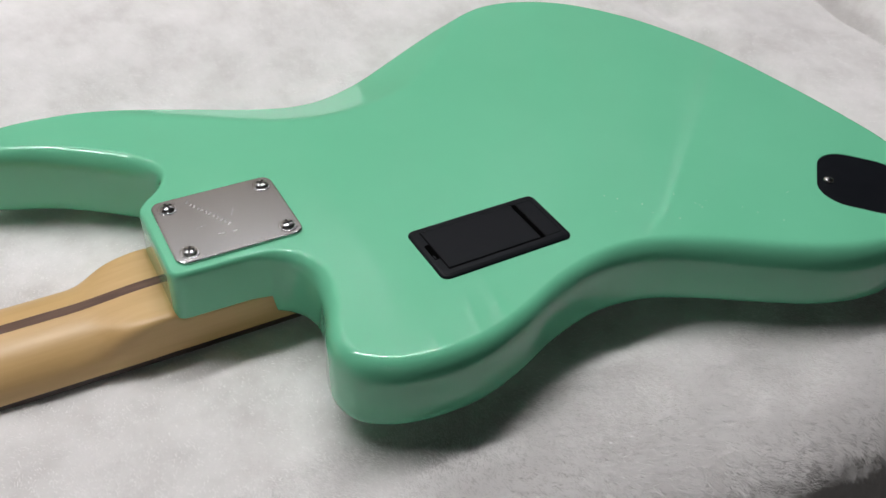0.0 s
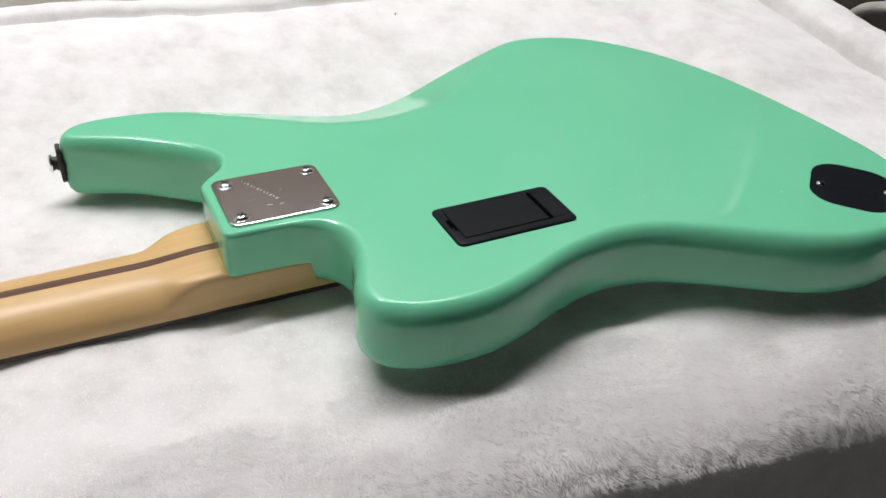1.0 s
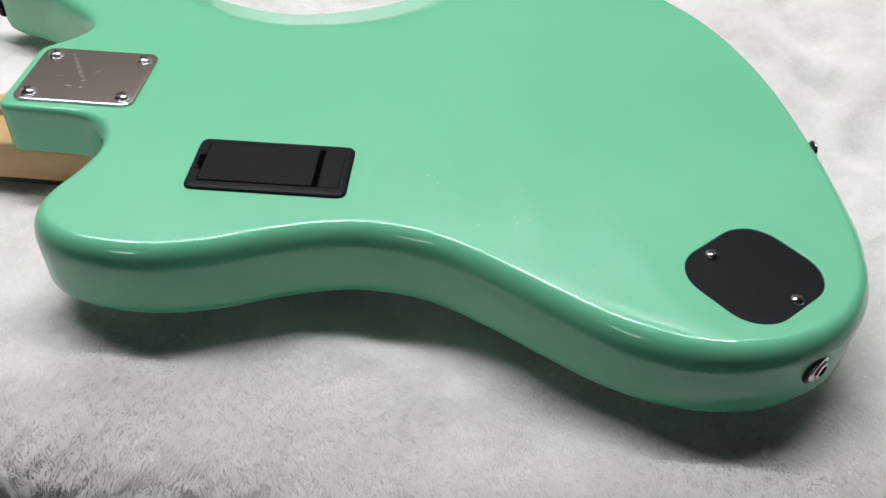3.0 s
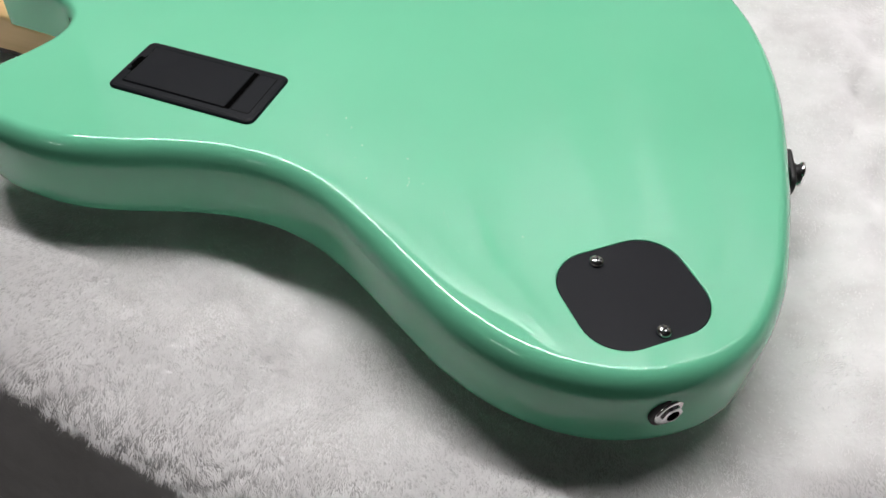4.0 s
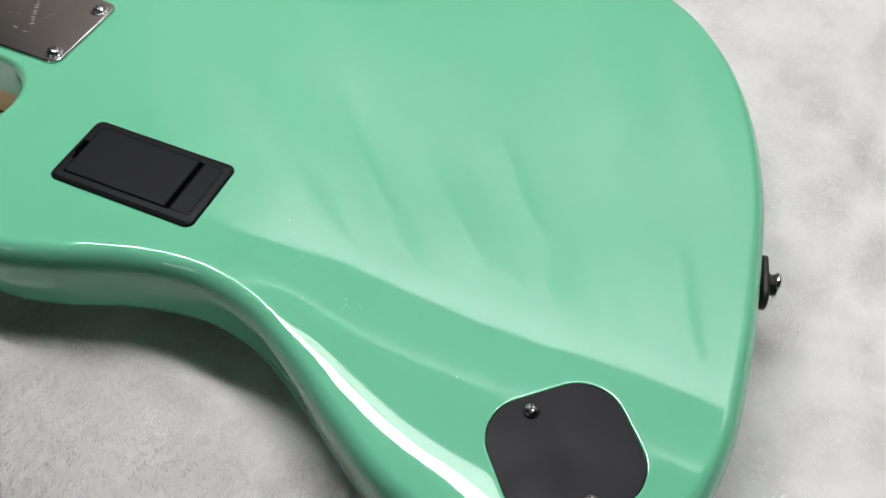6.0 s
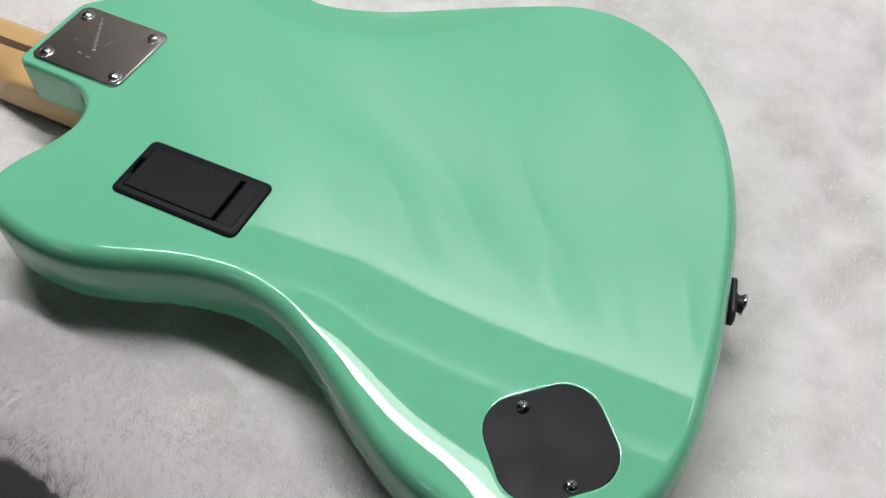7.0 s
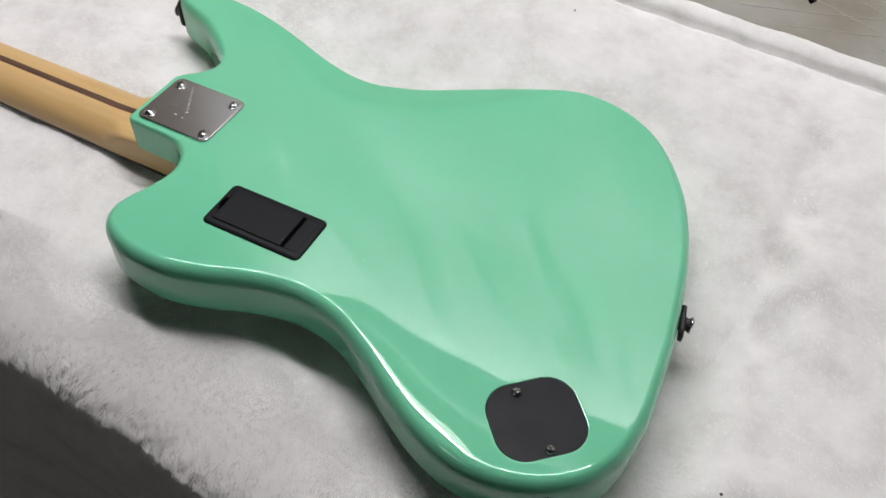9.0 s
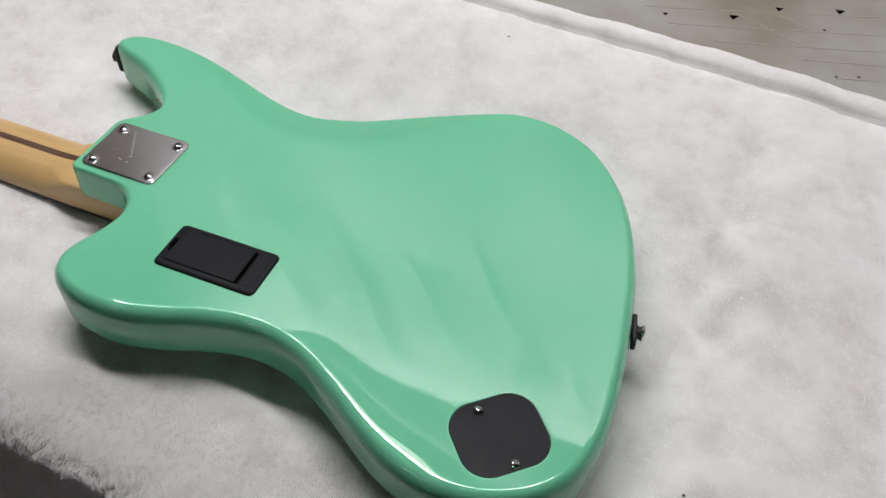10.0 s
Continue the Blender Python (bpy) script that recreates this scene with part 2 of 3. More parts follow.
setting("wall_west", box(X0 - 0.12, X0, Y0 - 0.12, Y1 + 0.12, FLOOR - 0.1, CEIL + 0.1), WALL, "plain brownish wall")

# a wrinkled curtain in front of the far wall
def curtain_mesh():
    """Smooth hanging cloth with two bunches of slanting wrinkles."""
    rng = random.Random(5)
    folds = [(c + rng.uniform(-0.02, 0.02), rng.uniform(1.27, 1.64), rng.uniform(0.09, 0.18), rng.uniform(0.007, 0.011), rng.uniform(0.018, 0.034))
             for c in [-0.62 + 0.040 * k for k in range(8)] + [-0.18 + 0.042 * k for k in range(9)] + [0.40 + 0.11 * k for k in range(6)]]
    bm = bmesh.new()
    nx, nz = 1000, 110
    grid = []
    for j in range(nz + 1):
        row = []
        for i in range(nx + 1):
            x = -1.02 + 0.03 * math.sin(4 * j / nz) + 2.67 * i / nx
            low = 0.46 + 0.015 * math.sin(13 * x + 1)      # it hangs lower at one end
            z = low + (CEIL - 0.015 - low) * j / nz
            u = x - 0.40 * (z - 1.35)
            w = 0.012 * math.sin(7 * u) + 0.010 * noise.noise(Vector((u * 8, z * 1.2, 1)))
            for c, mid, tall, wide, deep in folds:
                if abs(u - c) < 0.09:
                    off = u - c - 0.02 * math.sin(5 * z + 40 * c)
                    w -= deep * math.exp(-(off / wide) ** 2 - ((z - mid) / tall) ** 2)
            w -= 0.022 * math.exp(-((x - 1.425 - 0.012 * math.sin(3 * z)) / 0.014) ** 2)      # an upright hem
            row.append(bm.verts.new((x, Y1 - 0.06 + w, z)))
        grid.append(row)
    for j in range(nz):
        for i in range(nx):
            bm.faces.new((grid[j][i], grid[j][i + 1], grid[j + 1][i + 1], grid[j + 1][i]))
    return bm


curtain = tagged(part("curtain", curtain_mesh(), CURTAIN), "pale grey satin curtain, wrinkled, painted dimmer and brown towards the bottom", "curtain")
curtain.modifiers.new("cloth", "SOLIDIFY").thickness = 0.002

# ceiling lights
lamp = tagged(empty("ceiling_light", (TUBE[0], TUBE[1], CEIL)), "wide grey tube light with a bright pan on the ceiling", "lamp")
part("housing", box(-0.92, 0.92, -0.12, 0.22, -0.07, 0, 0.006), HOUSING, lamp, smooth=False)
# housing made up for the added strip lamp
lamp = tagged(empty("ceiling_light", (STRIP_FILL[0], STRIP_FILL[1], CEIL)), "slim grey strip lamp added to brighten the curtain", "lamp")
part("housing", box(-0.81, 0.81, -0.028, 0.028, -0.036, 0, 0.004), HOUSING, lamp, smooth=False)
# made-up housing of the unseen curtain lamp
lamp = tagged(empty("ceiling_light", (CURTAIN_FILL[0], CURTAIN_FILL[1], CEIL)), "slim grey lamp added out of sight to brighten the curtain top", "lamp")
part("housing", box(-1.02, 1.02, -0.030, -0.008, -0.020, 0, 0.003), HOUSING, lamp, smooth=False)
lamp = tagged(empty("ceiling_light", (SPOT[0], SPOT[1], CEIL)), "flat square-edged panel lamp on the ceiling", "lamp")
lamp.rotation_euler = (0, 0, radians(-42))
part("housing", box(-0.42, 0.42, -0.17, 0.17, -0.07, 0, 0.006), HOUSING, lamp, smooth=False)

# ---- work table ----
table = tagged(empty("work_table"), "worn grey topped table under the blanket", "table")
TX0, TX1, TY0, TY1, TZ = -1.0, 0.72, -0.165, 0.98, -0.012
part("tabletop", box(TX0, TX1, TY0, TY1, TZ - 0.03, TZ, 0.003), TOP, table, smooth=False)
part("apron", box(TX0 + 0.02, TX1 - 0.02, TY0 + 0.02, TY1 - 0.02, TZ - 0.15, TZ - 0.03), SIDE, table, smooth=False)
for sx in (TX0 + 0.06, TX1 - 0.06):
    for sy in (TY0 + 0.06, TY1 - 0.06):
        part("leg", box(sx - 0.03, sx + 0.03, sy - 0.03, sy + 0.03, FLOOR, TZ - 0.15, 0.003), SIDE, table, smooth=False)

# scuffs and chips in the table's top
for line in (((0.29, 0.492), (0.335, 0.505), (0.466, 0.553), (0.60, 0.601)), ((0.32, 0.468), (0.42, 0.500), (0.60, 0.562)), ((0.372, 0.454), (0.456, 0.481), (0.60, 0.528)),
             ((0.463, 0.459), (0.60, 0.500)), ((0.497, 0.440), (0.60, 0.472)), ((0.385, 0.516), (0.464, 0.483)), ((0.428, 0.533), (0.475, 0.516)), ((0.30, 0.53), (0.42, 0.576), (0.55, 0.62))):
    pts = [(p.x + 0.0012 * noise.noise(Vector((p.x * 60, p.y * 60, 2))), p.y + 0.0016 * noise.noise(Vector((p.x * 60, p.y * 60, 7))), TZ) for p in spline(line, 14, closed=False)]
    part("scuff", tube(pts, 0.0007, 6), SCUFF, table, "pale raised scratch")
for x, y, r in ((0.383, 0.510, 0.0055), (0.426, 0.547, 0.0045), (0.488, 0.570, 0.0055), (0.477, 0.525, 0.0018), (0.498, 0.443, 0.0018), (0.519, 0.452, 0.0018), (0.314, 0.485, 0.003)):
    line = [(x + r * a, y + r * b) for a, b in ((1.0, 0.7), (-0.9, 0.35), (-0.35, -0.5), (0.1, -1.1))]
    part("chip", slab(line, [(0, TZ - 0.002), (0, TZ + 0.0004)]), DEEP, table, "dark chipped hole", smooth=False)

# dark bag standing past the table's end, with cords hanging down it
bag = tagged(empty("storage_bag", (1.05, 0.33, FLOOR)), "dark olive cloth bag standing past the table", "bag")


def bag_mesh():
    bm = box(-0.25, 0.25, -0.24, 0.24, 0.0, 0.86)
    bmesh.ops.subdivide_edges(bm, edges=bm.edges[:], cuts=14, use_grid_fill=True)
    for v in bm.verts:
        v.co += Vector((noise.noise(v.co * 7), noise.noise(v.co * 7 + Vector((5, 0, 0))), 0)) * 0.022
    return bm


part("sack", bag_mesh(), CLOTH, bag)
for k in range(2):
    part("cord", tube(spline([(-0.274 - 0.004 * k, 0.012 + 0.024 * k, 0.86), (-0.281, 0.010 + 0.022 * k, 0.72), (-0.279, 0.014 + 0.022 * k, 0.58), (-0.278, 0.02 + 0.02 * k, 0.3)], 8, closed=False), 0.0035), CABLE, bag, "pale thin cord")
cable = tagged(part("cable", tube(spline([(0.775, 0.318, -0.075), (0.772, 0.300, -0.046), (0.768, 0.268, -0.020), (0.765, 0.235, 0.006), (0.765, 0.17, 0.02), (0.772, 0.10, -0.01), (0.775, 0.06, -0.1), (0.775, 0.05, FLOOR + 0.01)], 8, closed=False), 0.007), CABLE), "pale grey cable looped against the dark bag", "cable")

# ---- blanket ----
BX0, BX1, BY0 = -0.85, 0.645, -0.217
BEND, ROUND = -0.188, 0.032     # where it turns over the table's edge, and how tightly


def far_edge(x):
    """The outer line of the blanket's far hem."""
    return float(np.interp(x, (-0.9, -0.06, 0.02, 0.10, 0.24, 0.31, 0.46, 0.54, 0.70), (0.464, 0.392, 0.368, 0.360, 0.353, 0.349, 0.335, 0.327, 0.314))) + 0.002 * math.sin(19 * x)


def near_shift(x):
    """How far the near edge strays from a straight line."""
    return np.interp(x, (-0.85, -0.1, 0.0, 0.10, 0.20, 0.27, 0.35, 0.50, 0.70), (0.004, 0.006, 0.006, 0.0, -0.012, -0.020, -0.014, -0.004, 0.0))


def padding(x, y):
    """The thick plush is pressed down round the guitar and swells past it, most along its far side."""
    end = 0.020 * smooth01((x - 0.405) / 0.06) * smooth01((y + 0.20) / 0.11)
    start = float(np.interp(x, (0.30, 0.42), (0.125, 0.0)))
    end = max(end, 0.008 * smooth01((y + 0.05) / 0.12))
    return end + (0.045 - end) * smooth01((y - start) / (0.325 - start))


def blanket_height(x, y):
    p = Vector((x, y, 0.3))
    z = padding(x, y) + 0.0028 * noise.noise(p * 9) + 0.0022 * noise.noise(p * 27) + (0.0006 * noise.noise(p * 95) + 0.0003 * noise.noise(p * 170)) * smooth01((y + 0.15 - near_shift(x)) / 0.10)
    z -= (0.0060 + 0.006 * noise.noise(p * 34)) * math.exp(-((x - 0.4585 + 0.135 * (y - 0.01) - 0.008 * noise.noise(Vector((3, y * 20, 1)))) / 0.014) ** 2) * smooth01((0.30 - y) / 0.1) * smooth01((y + 0.16) / 0.06)
    # the hems at the far side and at the right end, each a soft roll behind a crease
    for d, wide in ((far_edge(x) - y, 0.026), (BX1 + 0.004 * math.sin(14 * y) - x, 0.058)):
        if d < wide + 0.02:
            u = d / wide
            if u < 1:
                z += (0.009 if wide < 0.05 else 0.015) * math.sqrt(max(0.0, 1 - (2 * u - 1) ** 2)) * (0.95 + 0.12 * noise.noise(p * 16))
            z -= (0.005 if wide < 0.05 else 0.017) * math.exp(-((u - 1.05) / 0.08) ** 2)
            z -= 0.010 * smooth01((0.05 - u) / 0.1)
    # over the table's near edge the blanket bends down
    d = BEND + near_shift(x) - y + 0.004 * noise.noise(Vector((x * 5, 0, 4)))
    if d > 0:
        z -= ROUND - math.sqrt(ROUND ** 2 - min(d, 0.97 * ROUND) ** 2)
    return z


def blanket_sheet():
    nx, ny = 640, 330
    bm = bmesh.new()
    grid = []
    for drop in (0.34, 0.24, 0.15, 0.09, 0.05, 0.022):      # the part that hangs down before the table
        row = []
        for i in range(nx + 1):
            x = BX0 + (BX1 - BX0) * i / nx
            low_y = BY0 + near_shift(x)
            sway = 0.010 * math.sin(11 * x + 0.8) + 0.005 * math.sin(29 * x + 2)
            row.append(bm.verts.new((x, low_y - 0.012 * smooth01(drop / 0.05) + sway * smooth01(drop / 0.30), blanket_height(x, low_y) - drop)))
        grid.append(row)
    for j in range(ny + 1):
        row = []
        for i in range(nx + 1):
            x = BX0 + (BX1 - BX0) * i / nx
            top = far_edge(x)
            low_y = BY0 + near_shift(x)
            y = low_y + (top - low_y) * j / ny
            row.append(bm.verts.new((x, y, blanket_height(x, y))))
        grid.append(row)
    ny = len(grid) - 1
    for j in range(ny):
        for i in range(nx):
            bm.faces.new((grid[j][i], grid[j][i + 1], grid[j + 1][i + 1], grid[j + 1][i]))
    edge = [grid[0][i] for i in range(nx + 1)] + [grid[j][nx] for j in range(1, ny + 1)]
    edge += [grid[ny][i] for i in range(nx - 1, -1, -1)] + [grid[j][0] for j in range(ny - 1, 0, -1)]
    low = [bm.verts.new((v.co.x, v.co.y, min(v.co.z - 0.006, TZ + 0.001))) for v in edge]
    for i in range(len(edge)):
        k = (i + 1) % len(edge)
        bm.faces.new((edge[k], edge[i], low[i], low[k]))
    return bm


blanket = tagged(part("blanket", blanket_sheet(), PLUSH), "white fluffy plush blanket spread over a table's edge", "blanket")


FUR_X, FUR_Y = np.linspace(-0.45, BX1 + 0.01, 470), np.linspace(BY0 - 0.03, 0.56, 330)
FUR_GRID = (FUR_X, FUR_Y, np.array([[blanket_height(a, b) for a in FUR_X] for b in FUR_Y]))


def fur(count, seed, reach=1.0):
    """Fibres of the pile, each a bent tapering blade; they gather in tufts."""
    rng = np.random.default_rng(seed)
    x = rng.uniform(-0.42, BX1, count)
    v = reach * rng.uniform(0, 1, count) ** (1.3 if reach == 1 else 1)
    edge = np.array([far_edge(a) for a in np.linspace(-0.9, 0.75, 200)])
    top = np.interp(x, np.linspace(-0.9, 0.75, 200), edge)
    shift = near_shift(x)
    y = BY0 + shift + (top - BY0 - shift) * v
    keep = (top - y > 0.028 * rng.uniform(0.9, 1.5, count)) & (BX1 - x > 0.065 * rng.uniform(0.9, 1.3, count))
    x, y, shift = x[keep], y[keep], shift[keep]
    count = len(x)
    # heights by a look-up grid
    gx, gy, hz = FUR_GRID

    def height(px, py):
        fx = np.clip((px - gx[0]) / (gx[1] - gx[0]), 0, len(gx) - 1.001)
        fy = np.clip((py - gy[0]) / (gy[1] - gy[0]), 0, len(gy) - 1.001)
        i, j, a, b = fx.astype(int), fy.astype(int), fx % 1, fy % 1
        return (hz[j, i] * (1 - a) + hz[j, i + 1] * a) * (1 - b) + (hz[j + 1, i] * (1 - a) + hz[j + 1, i + 1] * a) * b

    # the lie of the pile: a slow swirl and a quicker one
    wave = lambda k, s: np.sin(k * x * 1.0 + 1.7 * np.sin(k * 0.6 * y + s)) * np.cos(k * y * 0.9 + s + 1.3 * np.sin(k * 0.5 * x))
    lie = -1.35 + 0.42 * wave(14, 0.3) + 0.36 * wave(47, 1.9) + 0.30 * wave(150, 0.7) + 0.30 * rng.normal(size=count)
    near = np.clip((-0.170 + shift - y) / 0.042, 0, 1)
    long = (0.0034 + 0.0008 * np.clip((-0.09 + shift - y) / 0.08, 0, 1) + 0.0018 * near) * rng.uniform(0.6, 1.25, count)
    lean = np.clip(1.44 - 0.04 * near + 0.08 * wave(31, 0.8) + 0.12 * rng.normal(size=count), 0.1, 1.5)
    dx, dy = np.sin(lean) * np.cos(lie), np.sin(lean) * np.sin(lie)
    dz = np.cos(lean)
    turn = np.arcsin(np.clip((BEND + shift - y) / ROUND, 0, 0.97))
    dy, dz = dy * np.cos(turn) - dz * np.sin(turn), dy * np.sin(turn) + dz * np.cos(turn)
    # tufts: tips drawn together along warped ridges
    gx2, gy2 = x + 0.006 * wave(60, 2.1), y + 0.006 * wave(75, 0.4)
    cx, cy = x + 0.0030 * np.sin(640 * gx2 + 2 * np.sin(210 * gy2)), y + 0.0030 * np.sin(590 * gy2 + 2 * np.sin(260 * gx2))
    pull = 0.25 + 0.10 * near
    tipx, tipy = x + dx * long + pull * (cx - x), y + dy * long + pull * (cy - y)
    z0 = height(x, y)
    soft = np.clip((-0.105 + shift - y) / 0.07, 0, 1)
    sink = 0.0015 - 0.0007 * np.maximum(near, 0.6 * soft) + 0.0006 * np.clip((y - 0.08) / 0.1, 0, 1)
    tipz = z0 + dz * long * 0.85 + 0.0012 - sink
    midx, midy, midz = x + 0.42 * dx * long + 0.12 * (cx - x), y + 0.42 * dy * long + 0.12 * (cy - y), z0 + 0.62 * dz * long + 0.0008 - sink
    wide = rng.uniform(0.00018, 0.00032, count) * (1 - 0.45 * near)
    ax, ay = -np.sin(lie) * wide, np.cos(lie) * wide
    co = np.empty((count, 5, 3))
    co[:, 0] = np.stack([x - ax, y - ay, z0 - 0.001], 1)
    co[:, 1] = np.stack([x + ax, y + ay, z0 - 0.001], 1)
    co[:, 2] = np.stack([midx + ax, midy + ay, midz], 1)
    co[:, 3] = np.stack([midx - ax, midy - ay, midz], 1)
    co[:, 4] = np.stack([tipx, tipy, tipz], 1)
    base = (np.arange(count) * 5)[:, None]
    loops = np.concatenate([base + np.array([[0, 1, 2, 3]]), base + np.array([[3, 2, 4]])], 1).astype(np.int32)
    me = bpy.data.meshes.new("plush_fur")
    me.vertices.add(count * 5)
    me.vertices.foreach_set("co", co.ravel())
    me.loops.add(count * 7)
    me.loops.foreach_set("vertex_index", loops.ravel())
    me.polygons.add(count * 2)
    me.polygons.foreach_set("loop_start", (np.arange(count)[:, None] * 7 + np.array([[0, 4]])).ravel().astype(np.int32))
    me.update(calc_edges=True)
    me.materials.append(FIBRE)
    me.shade_smooth()
    ob = new("plush_fur", me)
    ob.parent = blanket
    return tagged(ob, "soft white pile lying in tufts", kind="stuff")


fur(400000, 3)
fur(260000, 8, 0.16)

# ---- the guitar ----
guitar = tagged(empty("electric_guitar", (0, 0, BACK)), "glossy surf green offset electric guitar lying face down on the blanket", "guitar")

KNOTS = [
    (-0.0390, -0.0150), (-0.0390, -0.0210), (-0.0390, -0.0255), (-0.0382, -0.0287), (-0.0358, -0.0309), (-0.0325, -0.0315), (-0.0270, -0.0316), (-0.0180, -0.0318), (-0.0080, -0.0320), (0.0015, -0.0325), (0.0125, -0.0357), (0.0215, -0.0448), (0.0245, -0.0590),
    (0.0205, -0.0765), (0.0142, -0.0925), (0.0120, -0.1070), (0.0180, -0.1210), (0.0340, -0.1310), (0.0560, -0.1352), (0.0800, -0.1345),
    (0.1060, -0.1275), (0.1300, -0.1180), (0.1540, -0.1115), (0.1760, -0.1100), (0.2010, -0.1150), (0.2270, -0.1275), (0.2530, -0.1430),
    (0.2780, -0.1570), (0.3020, -0.1655), (0.3250, -0.1682), (0.3480, -0.1650), (0.3690, -0.1555), (0.3860, -0.1410), (0.3975, -0.1200),
    (0.4025, -0.0920), (0.4020, -0.0640), (0.3975, -0.0200), (0.3870, 0.0400), (0.3710, 0.0880), (0.3510, 0.1240), (0.3240, 0.1540),
    (0.2950, 0.1700), (0.2670, 0.1755), (0.2380, 0.1715), (0.2000, 0.1605), (0.1600, 0.1445), (0.1220, 0.1275), (0.0900, 0.1160),
]
KNOTS += [(0.0550, 0.1180), (0.0000, 0.1335), (-0.0380, 0.1405), (-0.0680, 0.1420), (-0.0890, 0.1395), (-0.1020, 0.1340), (-0.1088, 0.1250),
          (-0.1075, 0.1165), (-0.0975, 0.1105), (-0.0780, 0.1030), (-0.0600, 0.0930), (-0.0335, 0.0730), (-0.0215, 0.0580), (-0.0245, 0.0440), (-0.0345, 0.0330), (-0.0380, 0.0285), (-0.0390, 0.0240), (-0.0390, 0.0150)]
THICK, POCKET, SLOPE = 0.045, 0.029, 0.33


CREASE = [(-0.085, 0.1365), (-0.045, 0.124), (0.0, 0.105), (0.035, 0.085), (0.065, 0.0715), (0.10, 0.067), (0.14, 0.075), (0.172, 0.092), (0.207, 0.1235), (0.235, 0.151), (0.262, 0.1765)]
CREASE_CURVE = np.array([tuple(p) for p in spline([(*p, 0) for p in CREASE], 12, closed=False)])[:, :2]


def belly(x, y):
    """The flat facet ground off the back along the upper waist: it falls from a soft crease to the rim."""
    if y <= np.interp(x, CREASE_CURVE[:, 0], CREASE_CURVE[:, 1]):
        return 0.0
    d = float(np.min(np.hypot(CREASE_CURVE[:, 0] - x, CREASE_CURVE[:, 1] - y)))
    bend = 0.010
    d = d * d / (2 * bend) if d < bend else d - bend / 2
    return -SLOPE * d * smooth01((x + 0.085) / 0.10)


COVER_AT = (0.3442, -0.1194)
TURN = radians(42.5)
COVER_LINE = even([(math.cos(TURN) * u - math.sin(TURN) * v, math.sin(TURN) * u + math.cos(TURN) * v) for u, v in round_rect(0.0548, 0.0510, 0.0180, 10)], 0.0015)


def inside(poly, x, y):
    px, py = poly[:, 0], poly[:, 1]
    qx, qy = np.roll(px, -1), np.roll(py, -1)
    return bool((((py > y) != (qy > y)) & (x < (qx - px) * (y - py) / (qy - py + 1e-12) + px)).sum() % 2)


def ease(p):
    """Where the back of the lower bout falls off softly to the rim."""
    return smooth01((p.x - 0.185) / 0.06) * smooth01((0.345 - p.x) / 0.05) * smooth01((-0.08 - p.y) / 0.02)


def fall(p, inset):
    """The drop of that soft slope at a distance from the outline."""
    return -48 * ease(p) * max(0.0, 0.034 - inset) ** 3


